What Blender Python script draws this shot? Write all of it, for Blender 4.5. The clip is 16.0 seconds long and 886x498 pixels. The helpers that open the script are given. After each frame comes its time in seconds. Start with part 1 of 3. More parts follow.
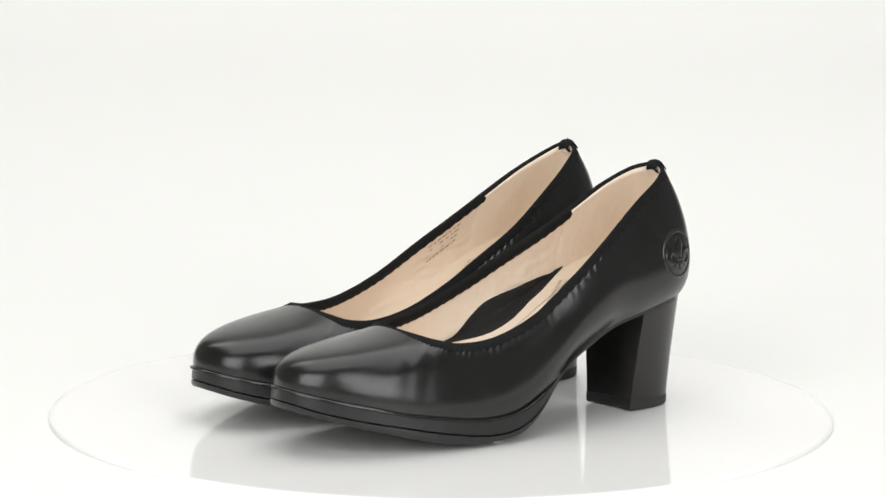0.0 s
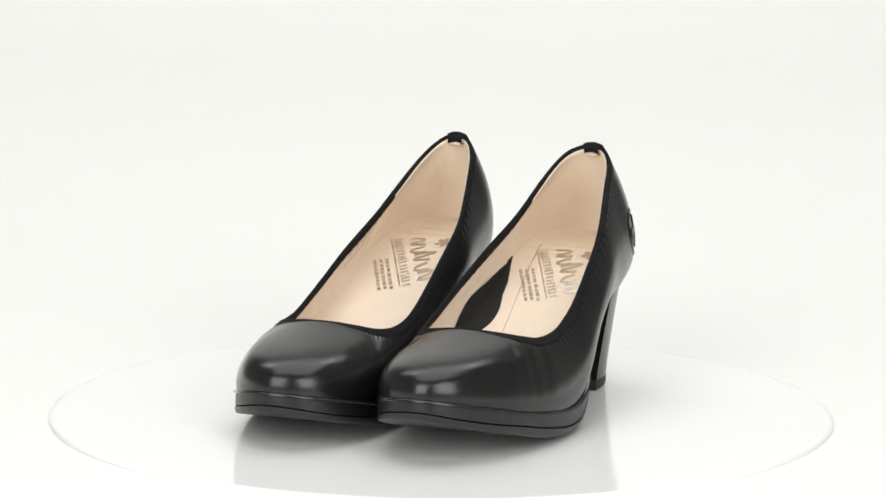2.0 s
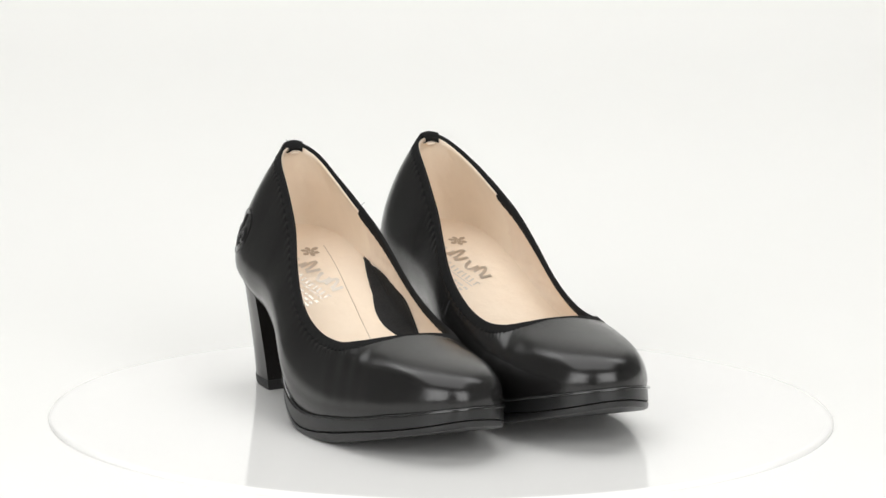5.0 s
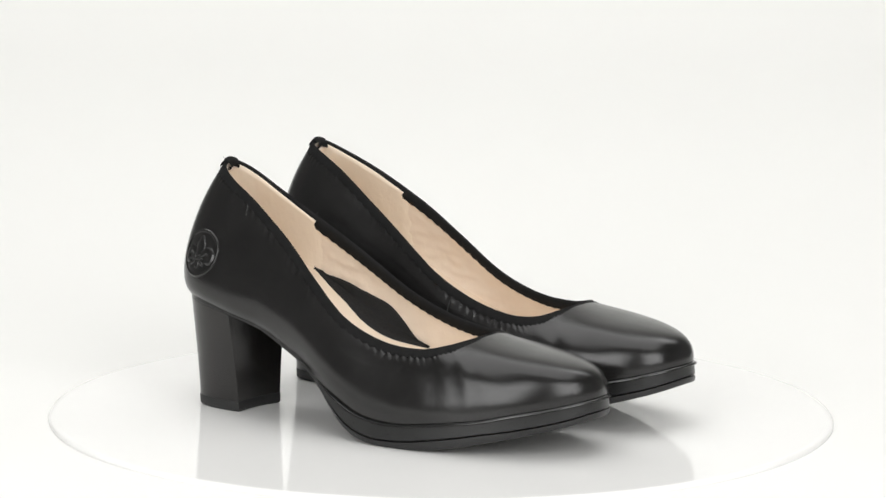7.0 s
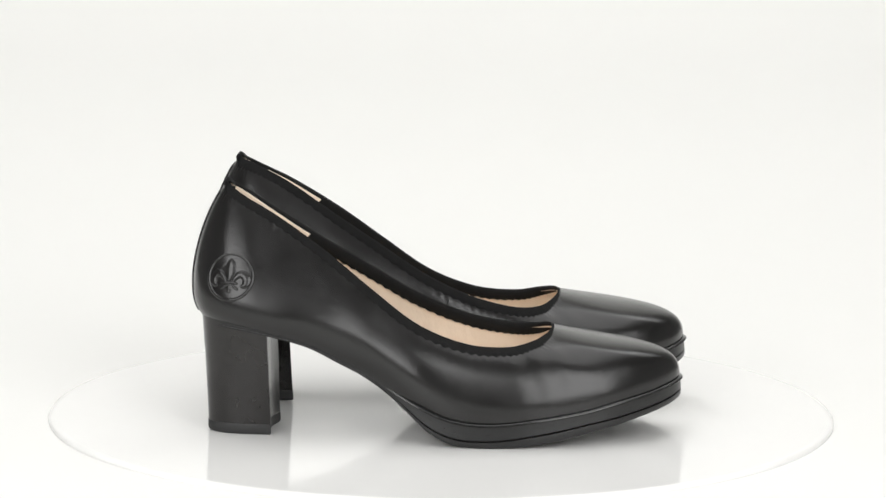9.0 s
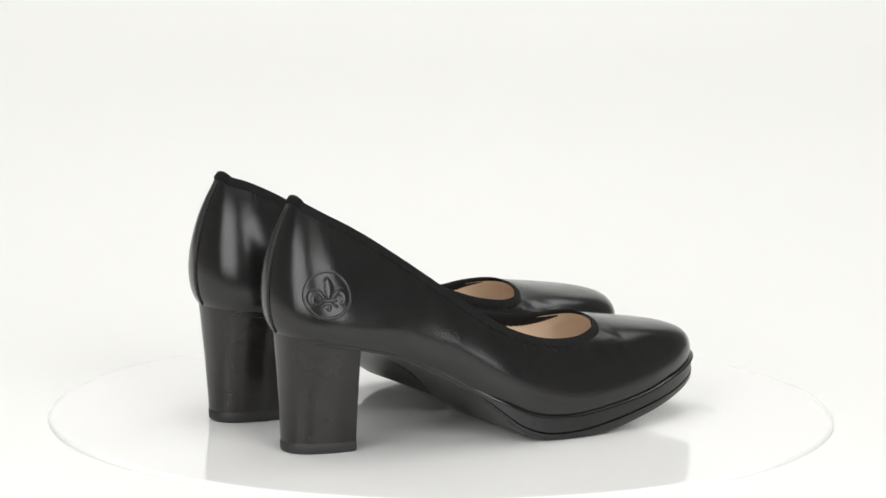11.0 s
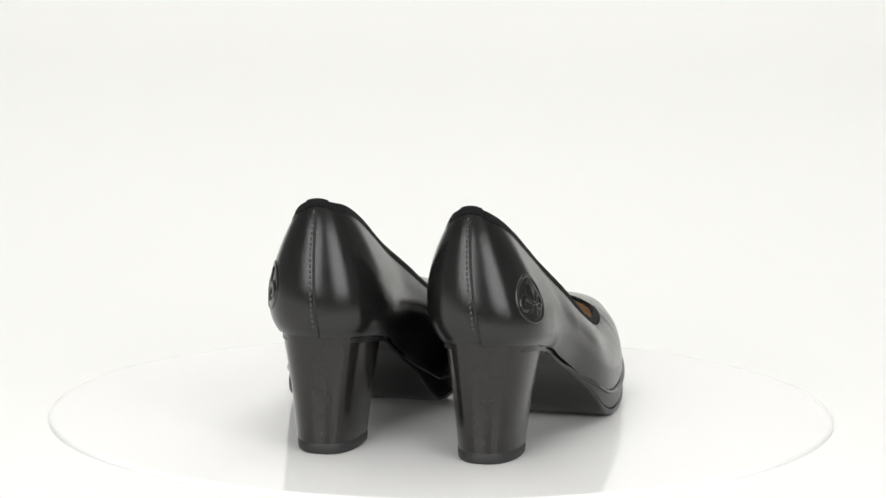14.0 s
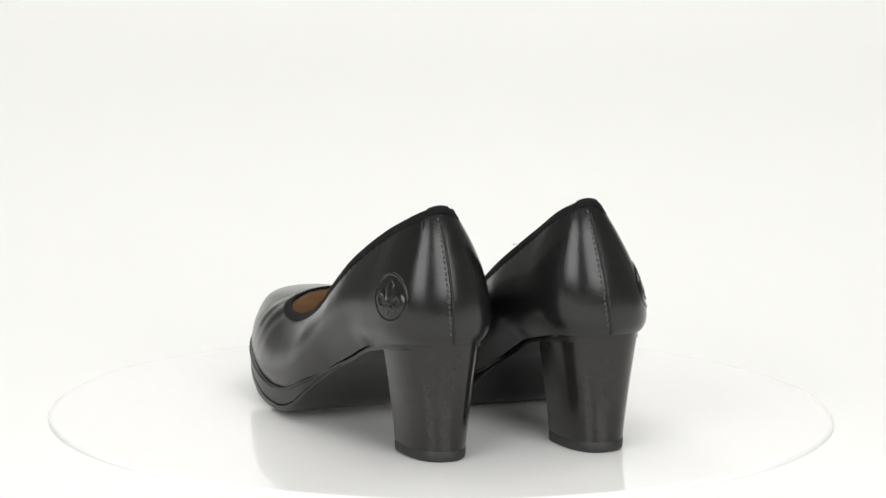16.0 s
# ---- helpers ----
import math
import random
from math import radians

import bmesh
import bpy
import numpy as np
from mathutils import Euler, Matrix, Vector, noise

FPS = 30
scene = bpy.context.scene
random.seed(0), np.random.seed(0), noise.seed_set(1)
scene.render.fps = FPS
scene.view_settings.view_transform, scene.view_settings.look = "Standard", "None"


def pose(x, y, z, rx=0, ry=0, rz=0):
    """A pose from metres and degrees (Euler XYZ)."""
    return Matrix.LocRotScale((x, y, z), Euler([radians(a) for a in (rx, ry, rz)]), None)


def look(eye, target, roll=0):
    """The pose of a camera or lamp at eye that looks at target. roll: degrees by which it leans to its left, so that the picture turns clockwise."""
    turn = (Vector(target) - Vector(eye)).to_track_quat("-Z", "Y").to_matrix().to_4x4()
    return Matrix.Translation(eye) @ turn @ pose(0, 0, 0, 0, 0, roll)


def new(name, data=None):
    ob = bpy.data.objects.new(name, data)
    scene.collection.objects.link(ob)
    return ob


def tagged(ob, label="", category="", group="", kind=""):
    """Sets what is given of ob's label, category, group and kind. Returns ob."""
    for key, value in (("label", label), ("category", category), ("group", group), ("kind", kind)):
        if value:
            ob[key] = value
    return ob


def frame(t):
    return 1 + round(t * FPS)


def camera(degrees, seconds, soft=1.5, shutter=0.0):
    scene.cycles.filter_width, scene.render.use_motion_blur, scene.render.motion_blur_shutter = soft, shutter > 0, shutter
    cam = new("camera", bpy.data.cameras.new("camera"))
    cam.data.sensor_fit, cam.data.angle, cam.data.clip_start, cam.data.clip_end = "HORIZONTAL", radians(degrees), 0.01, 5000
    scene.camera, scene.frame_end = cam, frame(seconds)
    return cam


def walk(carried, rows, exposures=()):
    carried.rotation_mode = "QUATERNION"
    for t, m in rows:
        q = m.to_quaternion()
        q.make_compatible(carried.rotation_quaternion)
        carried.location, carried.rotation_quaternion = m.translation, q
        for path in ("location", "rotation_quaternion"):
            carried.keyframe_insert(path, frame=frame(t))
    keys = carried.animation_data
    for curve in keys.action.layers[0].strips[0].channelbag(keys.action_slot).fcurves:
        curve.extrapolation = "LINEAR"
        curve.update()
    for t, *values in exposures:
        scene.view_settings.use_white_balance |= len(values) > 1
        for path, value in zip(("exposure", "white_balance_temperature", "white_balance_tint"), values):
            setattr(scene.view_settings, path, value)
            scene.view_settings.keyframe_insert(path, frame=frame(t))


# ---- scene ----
# A pair of court shoes turns on a white turntable in a photo studio; the camera stands still on a tripod.
from mathutils import noise
from mathutils.bvhtree import BVHTree

CLIP = 16.0
cam = camera(8.966, CLIP)
EYE = Vector((0.0011, -2.9, 0.62))
CAM_POSE = Matrix.Translation(EYE) @ pose(0, 0, 0, 90 - 10.4135, 0, 0) @ pose(0, 0, 0, 0, 0.0137, 0.45)
walk(cam, [(0.0, CAM_POSE), (CLIP, CAM_POSE)], exposures=[(0.0, 0.0), (CLIP, 0.0)])

TURN_RATE, TURN_START = 15.917, -55.96      # degrees a second, degrees at the start
PAIR_YAW, PAIR_SHIFT = 2.0, -0.0025         # how the pair stands on the disc
HALF_GAP = 0.0428

# ---- world and lights ----
world = bpy.data.worlds.new("studio_world")
scene.world = world
world.use_nodes = True
world.node_tree.nodes["Background"].inputs[0].default_value = (1.0, 1.0, 1.0, 1)
world.node_tree.nodes["Background"].inputs[1].default_value = 0.02


def softbox(name, eye, target, width, height, watts, color=(1.0, 0.998, 0.994)):
    """A large soft studio lamp."""
    data = bpy.data.lights.new(name, "AREA")
    data.shape, data.size, data.size_y, data.energy, data.color = "RECTANGLE", width, height, watts, color
    ob = new(name, data)
    ob.matrix_world = look(eye, target)
    return ob


softbox("overhead_softbox", (0.0, 0.2, 1.9), (0, 0.2, 0), 1.9, 2.2, 23.5)
softbox("key_softbox", (-0.92, -1.7, 0.88), (0, 0, 0.05), 1.2, 1.5, 22.8)
softbox("fill_softbox", (0.92, -1.7, 0.88), (0, 0, 0.05), 1.2, 1.5, 22.8)
# unseen pair added to whiten the paper and what the disc mirrors of it
softbox("added_backdrop_lamp", (-0.9, 0.9, 1.6), (0.0, 2.1, 0.35), 0.7, 0.7, 5.2)
softbox("added_backdrop_lamp", (0.9, 0.9, 1.6), (0.0, 2.1, 0.35), 0.7, 0.7, 5.2)


# ---- materials ----
def material(name, color, rough, metal=0.0, spec=0.5):
    m = bpy.data.materials.new(name)
    m.use_nodes = True
    b = m.node_tree.nodes["Principled BSDF"]
    b.inputs["Base Color"].default_value = (*color, 1)
    b.inputs["Roughness"].default_value = rough
    b.inputs["Metallic"].default_value = metal
    b.inputs["Specular IOR Level"].default_value = spec
    return m, m.node_tree.nodes, m.node_tree.links, b


def coords(nodes, links, stretch=(1, 1, 1)):
    tc = nodes.new("ShaderNodeTexCoord")
    mp = nodes.new("ShaderNodeMapping")
    mp.inputs["Scale"].default_value = stretch
    links.new(tc.outputs["Object"], mp.inputs["Vector"])
    return mp.outputs["Vector"]


def noise_node(nodes, links, vec, scale, detail=3.0, rough=0.5):
    n = nodes.new("ShaderNodeTexNoise")
    n.inputs["Scale"].default_value, n.inputs["Detail"].default_value, n.inputs["Roughness"].default_value = scale, detail, rough
    links.new(vec, n.inputs["Vector"])
    return n.outputs["Fac"]


def ranged(nodes, links, fac, low, high, a=0.3, b=0.7):
    r = nodes.new("ShaderNodeMapRange")
    r.inputs["From Min"].default_value, r.inputs["From Max"].default_value = a, b
    r.inputs["To Min"].default_value, r.inputs["To Max"].default_value = low, high
    links.new(fac, r.inputs["Value"])
    return r.outputs["Result"]


def mixed(nodes, links, fac, a, b):
    r = nodes.new("ShaderNodeMix")
    r.data_type = "RGBA"
    r.inputs["A"].default_value, r.inputs["B"].default_value = (*a, 1), (*b, 1)
    links.new(fac, r.inputs["Factor"])
    return r.outputs["Result"]


def bumped(nodes, links, bsdf, fac, strength, distance, before=None):
    bump = nodes.new("ShaderNodeBump")
    bump.inputs["Strength"].default_value, bump.inputs["Distance"].default_value = strength, distance
    links.new(fac, bump.inputs["Height"])
    if before:
        links.new(before, bump.inputs["Normal"])
    links.new(bump.outputs["Normal"], bsdf.inputs["Normal"])
    return bump.outputs["Normal"]


def leather_material():
    m, n, l, b = material("black_leather", (0.012, 0.012, 0.013), 0.24, spec=0.54)
    v = coords(n, l)
    grain = n.new("ShaderNodeTexVoronoi")
    grain.inputs["Scale"].default_value = 1250
    l.new(v, grain.inputs["Vector"])
    soft = noise_node(n, l, v, 60, 4)
    fine = noise_node(n, l, v, 750, 3, 0.6)
    crease = noise_node(n, l, coords(n, l, (1.6, 1.6, 0.45)), 230, 5, 0.65)
    # handled places are a little duller, the pores between the grain too
    both = n.new("ShaderNodeMath")
    both.operation = "ADD"
    l.new(ranged(n, l, soft, 0.165, 0.23), both.inputs[0])
    l.new(ranged(n, l, fine, -0.02, 0.045), both.inputs[1])
    l.new(both.outputs[0], b.inputs["Roughness"])
    l.new(mixed(n, l, soft, (0.0074, 0.0071, 0.0070), (0.0118, 0.0112, 0.0110)), b.inputs["Base Color"])
    first = bumped(n, l, b, crease, 0.035, 0.0008)
    second = bumped(n, l, b, soft, 0.03, 0.003, first)
    bumped(n, l, b, grain.outputs["Distance"], 0.10, 0.0004, second)
    return m


def lining_material(name, low, high):
    m, n, l, b = material(name, low, 0.6, spec=0.3)
    v = coords(n, l)
    l.new(mixed(n, l, noise_node(n, l, v, 90, 5, 0.6), low, high), b.inputs["Base Color"])
    first = bumped(n, l, b, noise_node(n, l, coords(n, l, (1.4, 1, 0.7)), 110, 4), 0.5, 0.002)
    bumped(n, l, b, noise_node(n, l, v, 1500, 2), 0.15, 0.0005, first)
    return m


def plain_bumpy(name, low, high, rough, scale, strength, spec=0.5, depth=0.0006):
    m, n, l, b = material(name, low, rough, spec=spec)
    v = coords(n, l)
    f = noise_node(n, l, v, scale, 4, 0.6)
    l.new(mixed(n, l, noise_node(n, l, v, scale * 0.08, 3), low, high), b.inputs["Base Color"])
    l.new(ranged(n, l, f, rough - 0.06, rough + 0.08), b.inputs["Roughness"])
    bumped(n, l, b, f, strength, depth)
    return m


def lacquer_material():
    m, n, l, b = material("black_lacquer", (0.008, 0.008, 0.008), 0.2, spec=0.46)
    streak = noise_node(n, l, coords(n, l, (1, 1, 0.16)), 190, 4, 0.6)
    cloud = noise_node(n, l, coords(n, l), 70, 3)
    l.new(ranged(n, l, streak, 0.13, 0.25), b.inputs["Roughness"])
    l.new(mixed(n, l, cloud, (0.0095, 0.0086, 0.0082), (0.0175, 0.0158, 0.0148)), b.inputs["Base Color"])
    first = bumped(n, l, b, streak, 0.05, 0.0012)
    bumped(n, l, b, cloud, 0.05, 0.002, first)
    return m


LEATHER = leather_material()
LINING = lining_material("cream_lining", (0.78, 0.645, 0.515), (0.86, 0.735, 0.605))
HEEL_LINING = lining_material("pale_heel_lining", (0.80, 0.675, 0.535), (0.87, 0.75, 0.615))
FOOTBED = lining_material("cream_footbed", (0.80, 0.66, 0.515), (0.87, 0.74, 0.595))
ELASTIC = plain_bumpy("black_elastic", (0.006, 0.006, 0.006), (0.011, 0.011, 0.011), 0.85, 2400, 0.5, 0.2)
THREAD = plain_bumpy("black_thread", (0.012, 0.012, 0.012), (0.02, 0.02, 0.02), 0.6, 2000, 0.3, 0.4)
# thread colour lightened to carry the sheen the heel stitches catch
STITCH = plain_bumpy("lightened_grey_thread", (0.05, 0.048, 0.045), (0.08, 0.076, 0.07), 0.55, 2000, 0.3, 0.4)
WELT = plain_bumpy("glossy_rubber", (0.010, 0.010, 0.010), (0.014, 0.014, 0.014), 0.15, 500, 0.03, 0.8)
RUBBER = plain_bumpy("black_rubber", (0.009, 0.009, 0.009), (0.015, 0.015, 0.015), 0.32, 1200, 0.05)
LACQUER = lacquer_material()
LIFT = plain_bumpy("heel_rubber", (0.018, 0.018, 0.018), (0.026, 0.026, 0.026), 0.55, 1500, 0.2)
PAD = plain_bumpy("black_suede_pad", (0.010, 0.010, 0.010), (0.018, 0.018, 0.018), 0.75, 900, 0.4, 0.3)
FOIL = material("silver_foil_print", (0.64, 0.585, 0.52), 0.28, 0.92)[0]
STAMP = material("brown_stamp_print", (0.44, 0.335, 0.24), 0.6)[0]
ACRYLIC = plain_bumpy("white_acrylic", (0.895, 0.89, 0.872), (0.905, 0.90, 0.882), 0.06, 40, 0.004, 0.22)
PAPER = plain_bumpy("white_paper", (0.885, 0.882, 0.857), (0.902, 0.899, 0.873), 0.8, 30, 0.05, 0.2)
# kept pale so that the unseen room bounces fill light under the shoes
PAINT = plain_bumpy("light_studio_paint", (0.60, 0.60, 0.59), (0.65, 0.65, 0.64), 0.8, 60, 0.1)


# ---- helpers for meshes ----
def part(name, bm, mat, parent, label=""):
    """Links a bmesh as one mesh object under a thing or a part."""
    bmesh.ops.recalc_face_normals(bm, faces=bm.faces[:])
    me = bpy.data.meshes.new(name)
    bm.to_mesh(me)
    bm.free()
    me.shade_smooth()
    me.materials.append(mat)
    ob = new(name, me)
    ob.parent = parent
    return tagged(ob, label=label)


def grid_mesh(rows, wrap=False, bm=None):
    """A quad sheet through rows of points; wrap closes each row into a ring."""
    bm = bm or bmesh.new()
    made = [[bm.verts.new(p) for p in row] for row in rows]
    for a, b in zip(made, made[1:]):
        n = len(a)
        for i in range(n if wrap else n - 1):
            j = (i + 1) % n
            bm.faces.new((a[i], a[j], b[j], b[i]))
    return bm, made


def sharpen(ob, degrees=35):
    ob.data.set_sharp_from_angle(angle=radians(degrees))
    return ob


def spline(keys, x):
    """A smooth curve through (x, value) keys with limited slopes."""
    xs, ys = [k[0] for k in keys], [k[1] for k in keys]
    if x <= xs[0]:
        return ys[0]
    if x >= xs[-1]:
        return ys[-1]
    i = max(k for k in range(len(xs) - 1) if xs[k] <= x)
    h = [xs[k + 1] - xs[k] for k in range(len(xs) - 1)]
    d = [(ys[k + 1] - ys[k]) / h[k] for k in range(len(h))]

    def slope(k):
        if k == 0:
            return d[0]
        if k == len(xs) - 1:
            return d[-1]
        return (d[k - 1] * h[k] + d[k] * h[k - 1]) / (h[k] + h[k - 1])
    t = (x - xs[i]) / h[i]
    return ((2 * t**3 - 3 * t**2 + 1) * ys[i] + (t**3 - 2 * t**2 + t) * h[i] * slope(i)
            + (3 * t**2 - 2 * t**3) * ys[i + 1] + (t**3 - t**2) * h[i] * slope(i + 1))


def ring_curve(values, u):
    """Catmull-Rom through a closed list of values; u counts the keys."""
    n = len(values)
    i, t = int(math.floor(u)) % n, u - math.floor(u)
    a, b, c, d = (values[(i + k) % n] for k in (-1, 0, 1, 2))
    return 0.5 * (2 * b + (c - a) * t + (2 * a - 5 * b + 4 * c - d) * t * t + (3 * b - a - 3 * c + d) * t**3)


# ---- the place: sweep, disc, room ----
def build_room():
    w = 1.0
    # paper sweep: an unseen front drop added to cut the white in reflections, then flat, a wide curve, then upright
    prof = [(-0.56, -0.75), (-0.56, -0.06), (-0.55, -0.03), (-0.53, -0.012), (-0.49, -0.0024), (0.0, -0.0024), (1.2, -0.0024)]
    prof += [(1.2 + 0.9 * math.sin(a), -0.0024 + 0.9 - 0.9 * math.cos(a)) for a in np.linspace(0.06, math.pi / 2, 24)]
    prof += [(2.1, 3.2)]
    bm, _ = grid_mesh([[(x, y, z) for x in np.linspace(-w, w, 9)] for y, z in prof])
    tagged(part("backdrop", bm, PAPER, None), "seamless white paper sweep curving up behind the shoes", "backdrop", kind="structure")

    def slab(name, a, b, mat, label, cat):
        bm = bmesh.new()
        bmesh.ops.create_cube(bm, size=1)
        for v in bm.verts:
            v.co = [a[k] if v.co[k] < 0 else b[k] for k in range(3)]
        ob = part(name, bm, mat, None)
        sharpen(ob)
        return tagged(ob, label, cat, kind="structure")
    slab("floor", (-3.4, -4.4, -0.85), (3.4, 3.2, -0.75), PAINT, "light grey painted studio floor beneath the paper", "floor")
    slab("wall_west", (-3.5, -4.4, -0.75), (-3.4, 3.2, 3.5), PAINT, "plain light grey studio wall", "wall")
    slab("wall_east", (3.4, -4.4, -0.75), (3.5, 3.2, 3.5), PAINT, "plain light grey studio wall", "wall")
    slab("wall_south", (-3.4, -4.5, -0.75), (3.4, -4.4, 3.5), PAINT, "plain light grey studio wall behind the camera", "wall")
    slab("wall_north", (-3.4, 3.1, -0.75), (3.4, 3.2, 3.5), PAINT, "plain light grey studio wall behind the sweep", "wall")
    slab("ceiling", (-3.5, -4.5, 3.5), (3.5, 3.3, 3.6), PAINT, "plain light grey studio ceiling", "ceiling")


def build_turntable():
    root = new("turntable")
    tagged(root, "round glossy white acrylic turntable lying on the paper", "turntable")
    r = 0.2056
    turn = np.linspace(0, 2 * math.pi, 193)[:-1]

    def lathe(prof):
        return grid_mesh([[(q * math.cos(a), q * math.sin(a), z) for a in turn] for q, z in prof], wrap=True)
    bm, made = lathe([(r * 0.5, 0.0), (r - 0.004, 0.0)])
    bm.faces.new(made[0])
    part("disc", bm, ACRYLIC, root)
    bm, _ = lathe([(r - 0.004, 0.0), (r - 0.0025, -0.0001), (r - 0.0013, -0.0004), (r - 0.0005, -0.0009), (r, -0.0016), (r, -0.0023)])
    part("rim", bm, ACRYLIC, root, "rounded rim of the disc")
    return root


build_room()
TURNTABLE = build_turntable()

# ---- the shoe, in millimetres: x from heel to toe, y towards the outer side, z up ----
MM = 0.001
N_KEY = 12
SOLE_X = (-122.9, -118.3, -106, -86, -60, -34, -8, 20, 50, 82, 105, 119, 124.2)
SOLE_OUT = (-1, 14.2, 22.9, 26, 26.5, 31, 39.5, 43, 42, 35, 23.9, 11.4, -2)
SOLE_IN = (-1, -15.7, -24, -27, -26, -28, -34, -38.3, -39.9, -37, -29.8, -18, -2)
TOP_X = (-108.8, -107.2, -98.8, -83, -58, -34, -10, 14, 35, 48, 55, 57.6, 58.0)
TOP_OUT = (-3, 4, 9.5, 14, 20.5, 26.5, 30, 30.5, 29, 24.5, 15, 6, -2)
TOP_IN = (-3, -10, -15.5, -20, -25.5, -29.5, -32.5, -34, -33.5, -29, -19, -10, -2)
TOP_Z_OUT = (129, 126.8, 121.5, 112.5, 95.5, 77.5, 60.5, 51, 49, 51.5, 54, 55.3, 55.6)
TOP_Z_IN = (129, 126.8, 121, 110, 94, 80.3, 66.6, 56.6, 51.7, 51.3, 53.6, 55.2, 55.6)
BULGE_LOW = (8.2, 8.6, 9.2, 9.5, 9, 8, 6, 4, 3, 3, 3, 2.6, 2.4)
BULGE_LOW_IN = (8.2, 8.6, 9.4, 9.5, 9, 8, 7, 5.6, 5.0, 4.4, 3.4, 2.8, 2.4)
RISE_LOW = (10, 10, 10.5, 12, 14, 16, 15, 13.5, 12.5, 13.5, 15.5, 18, 19.2)
BULGE_HIGH = (16.6, 15.9, 15, 14, 14.5, 13, 11, 9, 8.5, 11.5, 21.5, 36.5, 44)
BULGE_HIGH_IN = (16.6, 16.3, 16, 15.2, 15, 13, 11, 9, 8.5, 10.5, 20.5, 36, 44)
DROP_HIGH = (22, 22, 24, 28, 25, 20, 12, 7, 5.4, 5.4, 6.8, 8.2, 8.8)
DROP_HIGH_IN = (22, 22, 24, 28, 25, 20, 12, 7.5, 7, 8.6, 9.8, 9.4, 8.8)
FEATHER_Z = ((-126, 62), (-105, 60), (-86, 55.5), (-65, 49.7), (-52, 43.4), (-38, 36.4), (-24, 28), (-12, 21.8), (5, 14.4), (22, 12), (34, 12.3), (48, 14), (63, 16), (77, 18.4), (91, 21.8), (106, 25), (118, 28), (125, 29.8))
GROOVE_Z = ((-126, 60), (-86, 53.6), (-65, 47.6), (-52, 41.2), (-38, 34.3), (-24, 26), (-12, 16.2), (-4, 9.8), (5, 5.6), (14, 3.6), (22, 3.3), (34, 4), (48, 6.1), (63, 8.7), (77, 11.6), (92, 14.4), (106, 17.6), (116, 20.4), (125, 23.8))
GROUND_Z = ((-126, 59), (-86, 53), (-65, 47), (-52, 40.5), (-38, 33.6), (-24, 24.2), (-12, 13.8), (-3.6, 6.5), (5, 2.2), (14, 0.4), (20, 0), (34, 0), (48, 1), (63, 3.6), (77, 6.8), (92, 10.4), (106, 14), (119, 17.8), (125, 20))
INSOLE_Z = ((-126, 79.5), (-112, 77.5), (-88, 72.3), (-70, 65.4), (-58, 59), (-46, 52.3), (-28, 42.4), (-12, 34.4), (0, 29.6), (20, 24), (45, 22), (70, 23.8), (100, 28), (125, 33))
LEAN_TOP = 5.6
TEETH = 128


def ring_of(first, second):
    """Keys of the outer side from heel to toe, then back along the inner side."""
    return list(first) + list(second[N_KEY - 1:0:-1])


